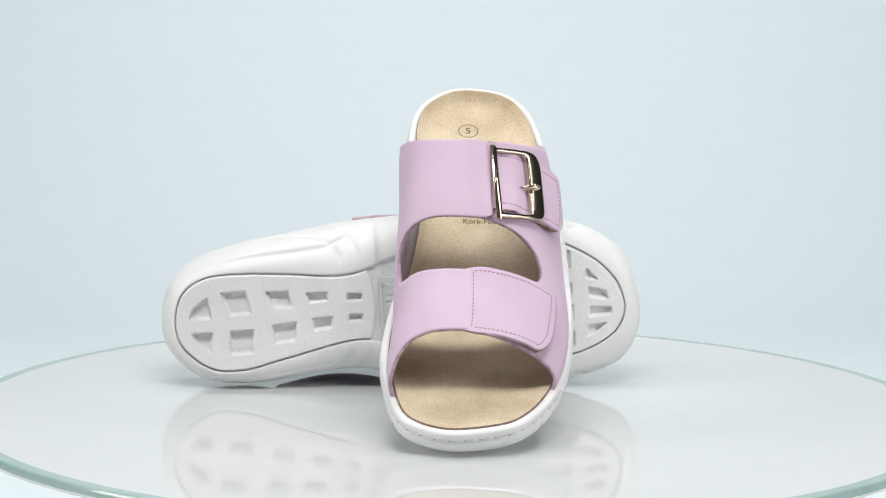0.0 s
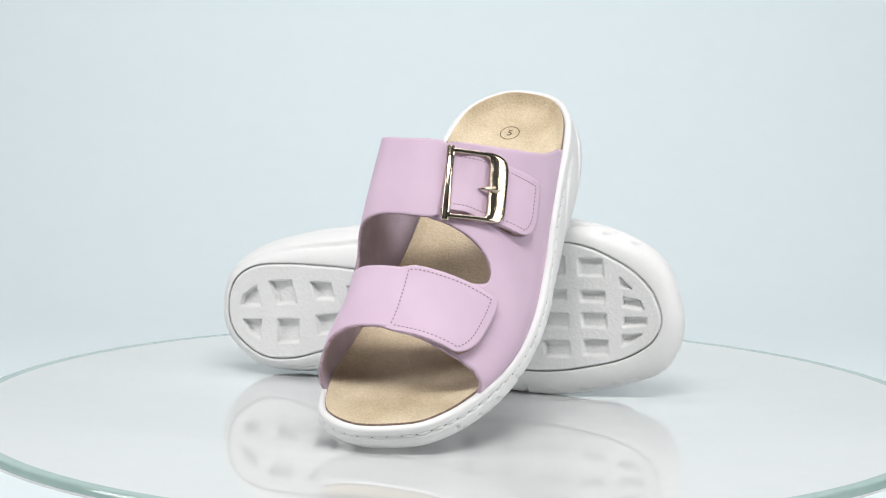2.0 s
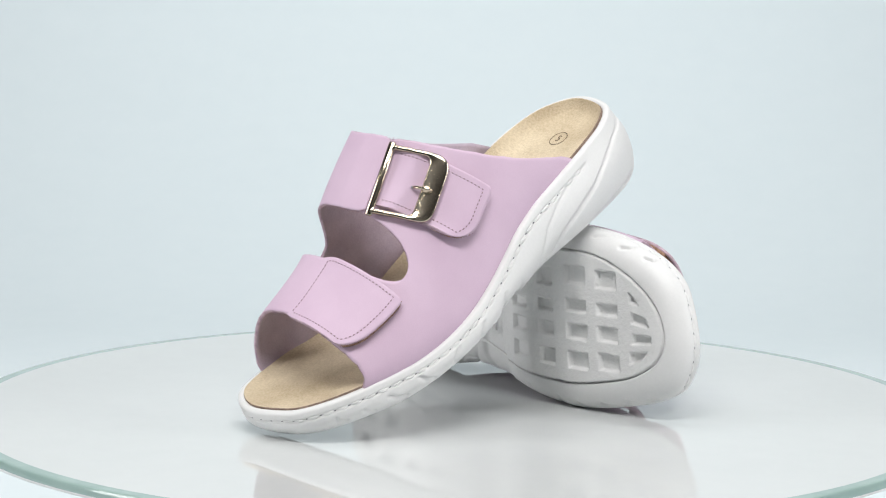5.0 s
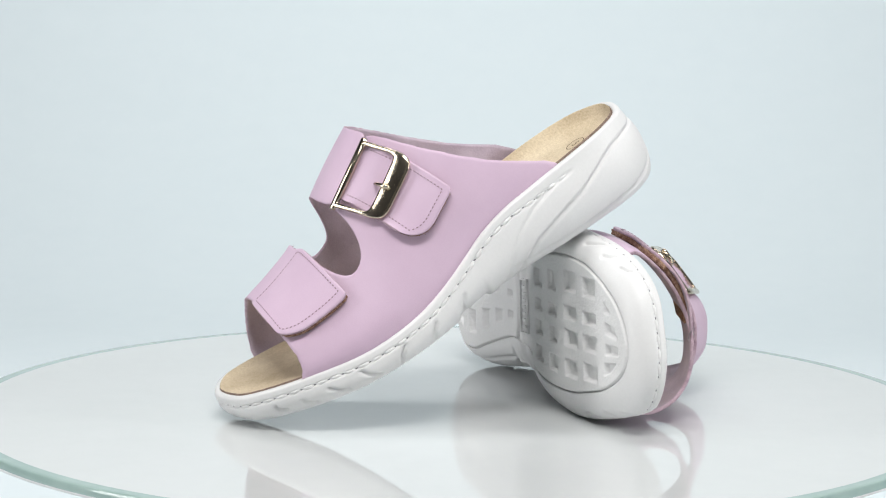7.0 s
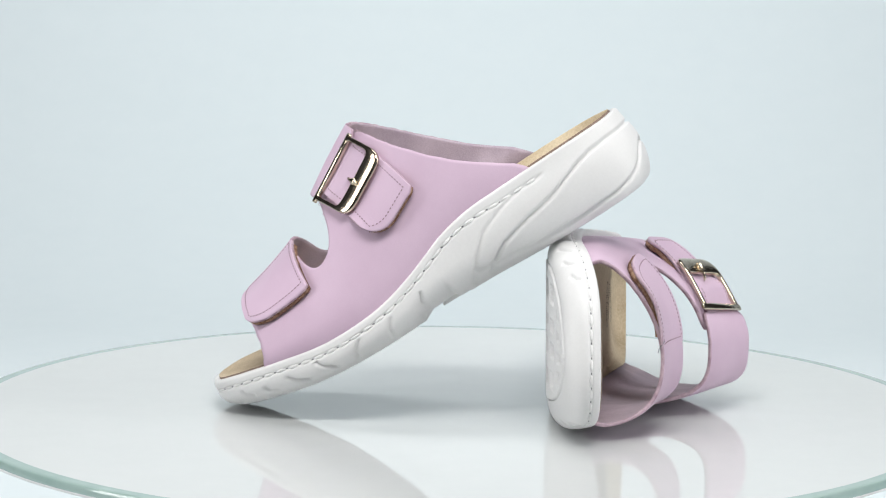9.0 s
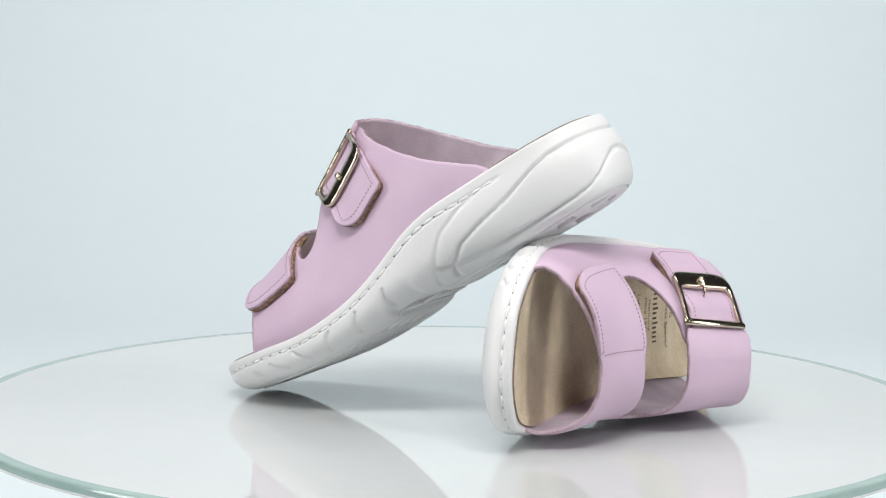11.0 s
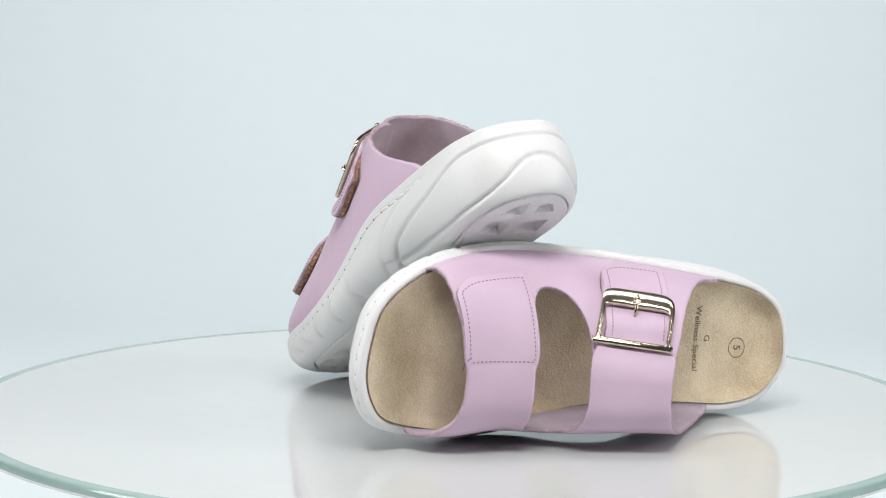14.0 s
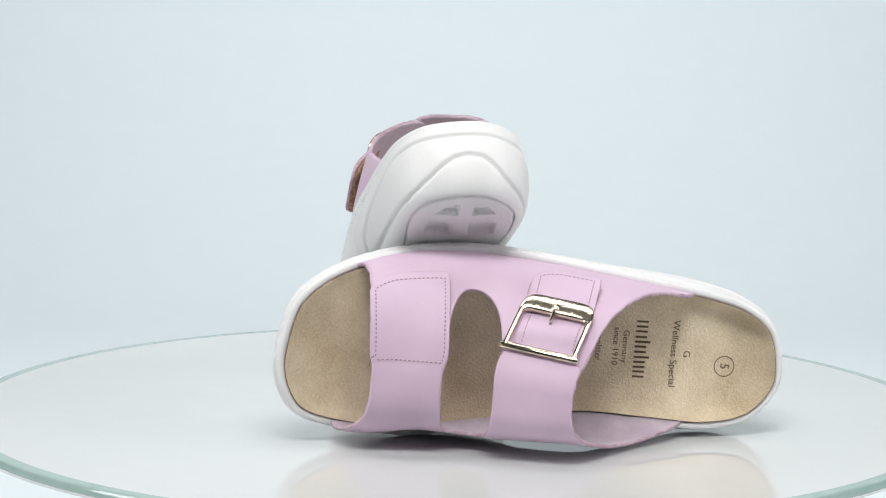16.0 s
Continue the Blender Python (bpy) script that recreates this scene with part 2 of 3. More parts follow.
def tread(parent, flip, name, y0, y1, holes, label):
    step = 0.65
    xs, ys = np.arange(-37, 44, step), np.arange(y0, y1, step)
    X, Y = np.meshgrid(xs, ys)
    loop = BOT[::3]
    d = np.full(X.shape, 1e9)
    inside = np.zeros(X.shape, bool)
    for a, b in zip(loop, np.roll(loop, -1, 0)):
        e = b - a
        t = np.clip(((X - a[0]) * e[0] + (Y - a[1]) * e[1]) / (e @ e), 0, 1)
        d = np.minimum(d, np.hypot(X - a[0] - t * e[0], Y - a[1] - t * e[1]))
        cross = ((a[1] > Y) != (b[1] > Y)) & (X < (b[0] - a[0]) * (Y - a[1]) / (b[1] - a[1] + 1e-12) + a[0])
        inside ^= cross
    sd = np.where(inside, d, -d)
    if name == "waist":
        z = z_low(Y) + 1.6 + 0.0 * X
    else:
        edge = (115.5 - 0.009 * (X - 8) ** 2) - Y if name == "heel_tread" else Y - (131 + 0.004 * (X - 5) ** 2)
        sd = np.minimum(sd, edge)
        z = z_low(Y) - 0.5 * smooth01((sd - 0.5) / 0.8) + 2.8 * (1 - smooth01((sd - 0.35) / 0.75))
    for q in holes:
        z += (3.7 if name == "heel_tread" else 2.8) * smooth01((quad_inside(X, Y, q) + 0.35) / 0.7)
    keep = sd > -1.6
    idx = np.full(X.shape, -1)
    idx[keep] = np.arange(keep.sum())
    V = np.column_stack([X[keep], Y[keep], z[keep]])
    F = []
    for r in range(X.shape[0] - 1):
        for c in range(X.shape[1] - 1):
            f = (idx[r, c], idx[r + 1, c], idx[r + 1, c + 1], idx[r, c + 1])
            if min(f) >= 0:
                F.append(f)
    return part(name, V, F, TREAD_WHITE, parent, label, flip=flip)


def tread_code(parent, flip):
    """The small moulded block with worn writing under the arch."""
    V, F = [], []

    def box(x0, x1, y0, y1, z0, z1):
        s = len(V)
        V.extend([(x, y, z) for z in (z0, z1) for x, y in ((x0, y0), (x1, y0), (x1, y1), (x0, y1))])
        F.extend([(s + a, s + b, s + c, s + d) for a, b, c, d in ((0, 1, 2, 3), (7, 6, 5, 4), (0, 4, 5, 1), (1, 5, 6, 2), (2, 6, 7, 3), (3, 7, 4, 0))])
    for x0, x1, y0, y1 in ((-8, 22, 117.5, 118.2), (-8, 22, 128.3, 129), (-8, -7.3, 118.2, 128.3), (21.3, 22, 118.2, 128.3)):
        box(x0, x1, y0, y1, 1.0, 2.4)
    for i in range(7):
        box(-5 + 3.6 * i, -3.4 + 3.6 * i, 121, 126, 1.2, 2.4)
    part("moulded_mark", V, F, TREAD_WHITE, parent, "small moulded frame with worn marks", smooth=False, flip=flip)


# ---- footbed ----
INN = OUT - NRM * 4.7


def footbed_z(x, y, rho):
    cup = curve(y, [-5, 20, 60, 100, 140, 180, 225, 268], [8.5, 8.5, 7.5, 6.0, 3.0, 1.5, 2.2, 1.8])
    return z_top(y) + 0.9 - cup * (1 - 0.4 * rho ** 2.2 - 0.6 * rho ** 9) - 0.35 * (1 - smooth01((rho - 0.86) / 0.07))


def spine(y):
    return curve(y, [25, 70, 120, 170, 215, 235], [2, 4.5, 7, 4, 0, -5])


def footbed(parent, flip):
    yc = np.clip(INN[:, 1], 34, 222)
    mid = np.column_stack([spine(yc), yc])
    rhos = np.concatenate([np.linspace(1, 0.86, 15), np.linspace(0.83, 0, 26)])
    rows = [np.column_stack([INN, z_top(INN[:, 1]) - 3.5]), np.column_stack([INN, z_top(INN[:, 1]) + 0.2])]
    for r in rhos:
        xy = mid + (INN - NRM * 0.4 - mid) * r
        rows.append(np.column_stack([xy, footbed_z(xy[:, 0], xy[:, 1], r)]))
    P = np.array(rows)
    fm = [1 if k < 2 * NL else 0 for k in range((len(rows) - 1) * NL)]
    return part("footbed", P.reshape(-1, 3), grid_faces(len(rows), NL, True), [FOOTBED, CORK_EDGE], parent, "sand-coloured suede footbed with dark cut edge", flip=flip, face_mats=fm)


def bed_height(x, y):
    """Height of the footbed's top at a place of its middle part."""
    w = np.where(x > spine(y), x_lat(y) - 5.7 - spine(y), spine(y) - x_med(y) - 5.7)
    rho = np.abs(x - spine(y)) / np.maximum(w, 1)
    r2 = np.where(y < 34, np.hypot(x - 2, y - 34) / 33.0, rho)
    return footbed_z(x, y, np.clip(np.maximum(r2, 0), 0, 1))


def text_mesh(body, size):
    cu = bpy.data.curves.new("print", "FONT")
    cu.body, cu.size, cu.align_x, cu.align_y = body, size, "CENTER", "CENTER"
    cu.resolution_u = 4
    ob = new("print_draft", cu)
    me = bpy.data.meshes.new_from_object(ob.evaluated_get(bpy.context.evaluated_depsgraph_get()))
    bpy.data.objects.remove(ob)
    v = np.array([p.co[:] for p in me.vertices])
    f = [tuple(p.vertices) for p in me.polygons]
    bpy.data.meshes.remove(me)
    return v, f


def print_on_bed(parent, flip, name, v, f, cx, cy):
    """Lay flat print on the footbed: its top points to the heel, it reads across."""
    x = cx * flip - v[:, 0]
    y = cy - v[:, 1]
    V = np.column_stack([x * flip, y, bed_height(x * flip, y) + 0.18])
    part(name, V, [tuple(reversed(q)) for q in f] if flip < 0 else f, INK, parent, flip=flip)


def footbed_print(parent, flip):
    for body, size, cx, cy in (("5", 6.6, 0.8, 29.0), ("G", 5.2, 6.0, 49.7), ("Wellness Special", 5.2, 6.0, 56.6), ("Germany", 4.6, 8.2, 82.6), ("since 1910", 4.6, 8.2, 87.6),
                               ("Luftpolster", 4.6, 10.2, 96.3), ("Kork-Fußbett", 4.6, 9.4, 102.2)):
        v, f = text_mesh(body, size)
        print_on_bed(parent, flip, "printed_text", v, f, cx, cy)
    a = np.linspace(0, 2 * math.pi, 48, endpoint=False)
    ring = np.concatenate([np.column_stack([r * np.cos(a), r * np.sin(a), 0 * a]) for r in (5.0, 5.45)])
    print_on_bed(parent, flip, "printed_ring", ring, grid_faces(2, 48, True), 0.8, 29.0)
    # the maker's mark as plain bars
    for x0, x1, y0, y1 in ((-15, -14, -3.2, 3), (-12.4, -11.3, -3.2, 3), (-9.9, -8.8, -3.2, 3), (-7, -5.9, -3.2, 3), (-4.5, -3.3, -3.2, 5), (-2, -0.8, -3.2, 3),
                           (0.8, 1.9, -3.2, 3), (3.5, 4.6, -3.2, 5), (6, 7.1, -3.2, 3), (8.6, 9.7, -3.2, 3), (11, 12, -3.2, 3), (13.6, 14.6, -3.2, 3)):
        V = [(x, y, 0) for y in np.linspace(y0, y1, 4) for x in (x0, x1)]
        F = [(2 * k, 2 * k + 1, 2 * k + 3, 2 * k + 2) for k in range(3)]
        print_on_bed(parent, flip, "printed_bar", np.array(V, float), F, 7.2, 74.4)


# ---- leather upper: an arch over the foot, a point by Y and by c, from 0 (inner side) to 1 (outer side) ----
def ridge(y):
    return curve(y, [40, 80, 100, 120, 140, 160, 180, 200, 217, 235], [131, 124, 118.5, 111, 100.5, 88, 74, 66.5, 62, 58])


def arch(y, c):
    y, c = np.broadcast_arrays(np.asarray(y, float), np.asarray(c, float))
    a = c * math.pi
    zb = z_top(y) - 3.0
    zt = ridge(y)
    wl = curve(y, [40, 57, 75, 110, 140, 185, 205, 232], [44, 47, 51.5, 55.5, 57, 60, 57, 49])
    wm = curve(y, [40, 60, 90, 120, 160, 190, 215, 232], [25, 26.5, 29.5, 29.5, 32, 32.5, 36, 35])
    ca, sa = np.cos(a), np.clip(np.sin(a), 0, 1)
    e, f = 2 / curve(y, [40, 120, 160, 190, 232], [3.4, 3.5, 3.4, 2.9, 2.5]), 2 / 1.68
    rel = np.where(c < 0.5, sa ** e, sa ** f)
    x = np.where(c < 0.5, -8 - wm * np.abs(ca) ** e, -8 + wl * np.abs(ca) ** f)
    k = np.clip(1 - rel / 0.32, 0, 1) ** 2
    base = np.where(c < 0.5, x_med(y) + 3.9 + 1.5 * np.exp(-((y - 160) / 22) ** 2), x_lat(y) - 3.9)
    pulled = 3.6 * np.exp(-((c - 0.675) / 0.085) ** 2 - ((y - 134) / 24) ** 2)      # drawn flat by the buckle
    return np.stack([x * (1 - k) + base * k, y, zb + (zt - zb) * rel - pulled], -1)


def shell(y, c, off=0.0):
    y, c = np.broadcast_arrays(np.asarray(y, float), np.asarray(c, float))
    p = arch(y, c)
    n = np.cross(arch(y, np.clip(c + 0.01, 0, 1)) - arch(y, np.clip(c - 0.01, 0, 1)), arch(y - 1, c) - arch(y + 1, c))
    n /= np.linalg.norm(n, axis=-1)[..., None] + 1e-9
    n = np.where((n[..., 2:3] < -0.3), -n, n)
    return p + n * np.asarray(off)[..., None], n


def front_edge(c):
    return curve(c, [0, 0.1, 0.25, 0.45, 0.6, 0.75, 0.88, 1], [231, 227, 221, 218.5, 218.5, 219, 219.5, 225.5])


def rear_edge(c):
    lo, hi = np.full(np.shape(c), 45.0), np.full(np.shape(c), 140.0)
    for _ in range(30):
        m = (lo + hi) / 2
        cut = curve(m, [40, 47, 50, 54, 60, 70, 85, 100, 120, 140], [22, 34, 39.5, 44.5, 49, 55.8, 67.5, 81.5, 101.6, 120.2])
        above = arch(m, c)[..., 2] > cut
        lo, hi = np.where(above, m, lo), np.where(above, hi, m)
    return lo


HOLE = (0.135, 0.78)


def hole_edges(c):
    f = curve(c, [0.05, 0.15, 0.25, 0.45, 0.6, 0.7, 0.8], [178, 180, 181.5, 184.5, 184, 181, 178])
    r = curve(c, [0.05, 0.12, 0.2, 0.45, 0.56, 0.62, 0.7, 0.8], [158, 159, 160, 161.5, 161, 158.5, 157, 157])
    u = np.clip(np.abs(2 * (c - HOLE[0]) / (HOLE[1] - HOLE[0]) - 1), 0, 1)
    k = (1 - u ** 7) ** (1 / 2.2)
    m = curve(c, [0, 0.135, 0.3, 0.6, 0.765, 1], [164, 165, 170, 169, 168, 168])
    return m + (f - m) * k, m + (r - m) * k


def upper(parent, flip):
    cs = np.unique(np.concatenate([np.linspace(0, 1, 111), HOLE[0] + np.array([0, .001, .003, .006, .01, .015]), HOLE[1] - np.array([0, .001, .003, .006, .01, .015])]))
    hf, hr = hole_edges(cs)
    n = len(cs)
    wob = np.random.RandomState(3).uniform(-0.25, 0.25, n)
    V = [np.array([arch(front_edge(cs) + wob + (hf - front_edge(cs) - wob) * t, cs) for t in np.linspace(0, 1, 26)]).reshape(-1, 3)]
    F = grid_faces(26, n)
    same = {}
    for lo, hi in ((0.0, 0.624), (0.566, 1.0)):
        k = np.where((cs >= lo) & (cs <= hi))[0]
        c = cs[k]
        y0, y1 = hr[k].copy(), (rear_edge(cs) + wob)[k]
        off = np.zeros(len(k))
        if lo == 0.0:                                   # the strap that comes over from the inner side and ends at the buckle
            w = smooth01((c - 0.581) / 0.043)
            y1 += 5.5 * w ** 2
            y0 -= 2.0 * w ** 2
            off += 0.9 * smooth01((c - 0.45) / 0.15)
        else:                                           # the outer side, its rounded end under the strap
            w = np.clip((0.619 - c) / 0.0535, 0, 1)
            y1 += 11 * (1 - np.sqrt(1 - 0.98 * w * w))
            y0 -= 5 * (1 - np.sqrt(1 - 0.98 * w * w))
            off -= 2.3 * (1 - smooth01((c - 0.569) / 0.13))
        start = sum(len(v) for v in V)
        V.append(np.array([shell(y0 + (y1 - y0) * t, c, off)[0] for t in np.linspace(0, 1, 40)]).reshape(-1, 3))
        F += grid_faces(40, len(k), start=start)
        same.update({start + j: 25 * n + i for j, i in enumerate(k) if abs(hf[i] - hr[i]) < 1e-6})
    V = np.concatenate(V)
    F = [tuple(same.get(i, i) for i in reversed(f)) for f in F]
    ob = part("upper", V, F, [LEATHER, SUEDE_BACK, CUT_EDGE], parent, "lilac leather upper cut as two wide straps", flip=flip)
    thick(ob, 2.0)
    c = np.linspace(0.45, HOLE[1] - 0.003, 200)
    edges = np.concatenate([shell(hole_edges(c)[0], c, -1.0)[0], shell(hole_edges(c)[1], c, -1.0)[0], shell(front_edge(c * 1.1), c * 1.1, -1.0)[0], shell(rear_edge(c), c, -1.0)[0]])
    fibres(ob, flip, edges, 5, 800, 1.5, CUT_EDGE, np.array([0.0, 0.0, 0.0]))
    return ob


def thick(ob, mm):
    m = ob.modifiers.new("thickness", "SOLIDIFY")
    m.thickness, m.offset, m.use_rim, m.material_offset, m.material_offset_rim = mm * 0.001, -1.0, True, 1, 2


def flap_shape(kind):
    """c and y of a flap's surface by (u, v): u from the strap to its tip, v from its rear edge to its front edge."""
    def front(u, v):
        w = np.clip((v - 0.62) / 0.38, 0, 1)
        tip = 0.806 - 0.055 * (1 - np.sqrt(1 - 0.985 * w * w)) - 0.006 * np.clip((0.08 - v) / 0.08, 0, 1) ** 2
        c = 0.50 + (tip - 0.50) * u
        k = smooth01(u / 0.3)
        rear = hole_edges(c)[0] + 0.5
        rear = rear + (183.0 - 3.2 * u - rear) * k
        fore = front_edge(c) - 0.5
        fore = fore + (219.5 - fore) * k
        return c, rear + (fore - rear) * v

    def buckled(u, v):
        w = np.clip((v - 0.55) / 0.45, 0, 1)
        tip = 0.879 - 0.014 * (1 - v) - 0.062 * (1 - np.sqrt(1 - 0.985 * w * w)) - 0.008 * np.clip((0.12 - v) / 0.12, 0, 1) ** 2
        c = 0.616 + (tip - 0.616) * u
        wide = 14.5 + 1.0 * u
        y = 140.6 - 19.5 * (c - 0.595) / 0.27 + (2 * v - 1) * wide
        return c, y
    return front if kind == "front" else buckled


def flap_off(kind, u):
    if kind == "front":
        return -0.35 + 5.2 * smooth01((u - 0.02) / 0.85)
    return 0.6 + 1.0 * smooth01(u / 0.4) + 3.6 * smooth01((u - 0.55) / 0.45) + 2.0 * np.exp(-((u - 0.25) / 0.12) ** 2)


def flap(parent, flip, kind):
    fn = flap_shape(kind)
    nu, nv = 44, 60
    U, Vv = np.meshgrid(np.linspace(0, 1, nu), 1 - (1 - np.linspace(0, 1, nv)) ** 1.8)
    c, y = fn(U, Vv)
    P, n = shell(y, c, flap_off(kind, U))
    faces = grid_faces(nv, nu)
    ob = part("front_flap" if kind == "front" else "buckle_strap", P.reshape(-1, 3), faces, [LEATHER, SUEDE_BACK, CUT_EDGE], parent, "lilac leather flap with a rounded stitched end", flip=flip)
    thick(ob, 1.7)
    # hook tape under the flap's tip
    U, Vv = np.meshgrid(np.linspace(0.30 if kind == "front" else 0.62, 1.004, 24), np.linspace(0.015, 0.95 if kind == "front" else 0.995, 20))
    c, y = fn(U, Vv)
    P, n = shell(y, c, flap_off(kind, U) - 1.65)
    tape = part("hook_tape", P.reshape(-1, 3), grid_faces(20, 24), [VELCRO], ob, "brown hook-and-loop tape", flip=flip)
    thick(tape, 2.6)
    v = np.linspace(0.02, 0.98, 160)
    c, y = fn(np.ones(160), v)
    rim = shell(y, c, np.full(160, flap_off(kind, np.array(1.0)) - 2.2))[0]
    fibres(ob, flip, rim, 9, 110, 1.3, VELCRO, np.array([0.7, 0.3, -0.5]))
    # stitches
    us, ue, vs, ve = (0.19, 0.925, 0.055, 0.93) if kind == "front" else (0.10, 0.93, 0.10, 0.90)
    path = []
    if kind == "front":
        path += [(us, v) for v in np.linspace(ve, vs, 60)]
    path += [(u, vs) for u in np.linspace(us, ue, 80)]
    path += [(ue, v) for v in np.linspace(vs, ve, 60)]
    path += [(u, ve) for u in np.linspace(ue, us, 80)]
    path = np.array(path)
    c, y = fn(path[:, 0], path[:, 1])
    Q, n = shell(y, c, flap_off(kind, path[:, 0]) + 0.05)
    stitches("stitching", Q, n, 2.2, 1.15, 0.33, THREAD_MAUVE, ob, flip, "mauve stitching")
    return ob


def fibres(parent, flip, line, seed, count, reach, mat, spread):
    """Short frayed fibres along a cut edge."""
    rng = np.random.RandomState(seed)
    V, F = [], []
    for _ in range(count):
        p = line[rng.randint(len(line))]
        d = spread + rng.normal(0, 0.7, 3)
        d *= rng.uniform(0.3, 1.0) * reach / np.linalg.norm(d)
        side = np.cross(d, rng.normal(0, 1, 3))
        side *= 0.11 / (np.linalg.norm(side) + 1e-9)
        bend = rng.normal(0, 0.25, 3)
        st = len(V)
        V += [p - side, p + side, p + d * 0.6 + bend + side * 0.7, p + d * 0.6 + bend - side * 0.7, p + d]
        F += [(st, st + 1, st + 2, st + 3), (st + 3, st + 2, st + 4)]
    tagged(part("loose_fibres", V, F, mat, parent, flip=flip), kind="stuff")


def stitches(name, line, normals, pitch, length, radius, mat, parent, flip, label="", sag=0.0):
    d = np.concatenate([[0], np.cumsum(np.linalg.norm(np.diff(line, axis=0), axis=1))])
    V, F = [], []
    for s in np.arange(pitch / 2, d[-1] - pitch / 2, pitch):
        ts = np.linspace(s - length / 2, s + length / 2, 5)
        p = np.column_stack([np.interp(ts, d, line[:, k]) for k in range(3)])
        nn = np.array([np.interp(s, d, normals[:, k]) for k in range(3)])
        nn /= np.linalg.norm(nn)
        tt = p[-1] - p[0]
        tt /= np.linalg.norm(tt) + 1e-9
        bb = np.cross(nn, tt)
        st = len(V)
        for q, w, l in zip(p, (0.45, 0.95, 1, 0.95, 0.45), (-sag, 0, sag * 0.3, 0, -sag)):
            for a in range(6):
                g = a * math.pi / 3
                V.append(q + nn * l + radius * w * (nn * math.sin(g) + bb * math.cos(g)))
        F += grid_faces(5, 6, True, st)
        F += [tuple(st + a for a in range(6))[::-1], tuple(st + 24 + a for a in range(6))]
    return part(name, V, F, mat, parent, label, flip=flip)


def sole_stitching(parent, flip):
    i0 = np.where((OUT[:, 1] > 49))[0]
    xy = OUT[i0]
    line = np.column_stack([xy - NRM[i0] * 1.15, stitch_level(xy[:, 1])])
    nrm = np.column_stack([NRM[i0] * 0.99, np.full(len(i0), 0.12)])
    stitches("sole_stitching", line, nrm, 7.6, 6.7, 1.0, THREAD_WHITE, parent, flip, "white saddle stitching round the sole", 0.5)
    # dark dots carry the painted shade of needle holes, none are cut
    line2 = line - nrm * 0.15
    d = np.concatenate([[0], np.cumsum(np.linalg.norm(np.diff(line2, axis=0), axis=1))])
    V, F = [], []
    for s in np.arange(7.6, d[-1] - 7.6, 7.6):
        p = np.array([np.interp(s, d, line2[:, k]) for k in range(3)])
        st = len(V)
        k = int(np.searchsorted(d, s))
        t = np.append(TAN[i0[min(k, len(i0) - 1)]], 0)
        n = nrm[min(k, len(i0) - 1)]
        b = np.cross(n, t)
        for lift, r in ((-0.3, 1.0), (0.25, 1.0), (0.4, 0.5)):
            for a in range(8):
                g = a * math.pi / 4
                V.append(p + n * lift + r * (t * 0.75 * math.cos(g) + b * 0.4 * math.sin(g)))
        F += grid_faces(3, 8, True, st) + [tuple(st + 16 + a for a in range(8))]
    part("needle_hole_shade", V, F, HOLE_SHADE_AND_THREAD, parent, flip=flip)


def loose_thread(parent, flip):
    """A dark thread end that hangs from the front flap's seam."""
    line = np.array([(0.5, 217.8, 61.6), (-0.6, 218.8, 61.2), (-2.0, 219.2, 59.8), (-3.4, 219.0, 58.9), (-5.6, 219.3, 58.4)])
    V = []
    for q, t in zip(line, np.gradient(line, axis=0)):
        t = t / np.linalg.norm(t)
        a = np.cross(t, (0, 1, 0))
        a /= np.linalg.norm(a)
        V += [q + 0.22 * (a * math.cos(g) + np.cross(t, a) * math.sin(g)) for g in np.arange(6) * math.pi / 3]
    part("loose_thread", V, grid_faces(len(line), 6, True), HOLE_SHADE_AND_THREAD, parent, "dark loose end of sewing thread", flip=flip)


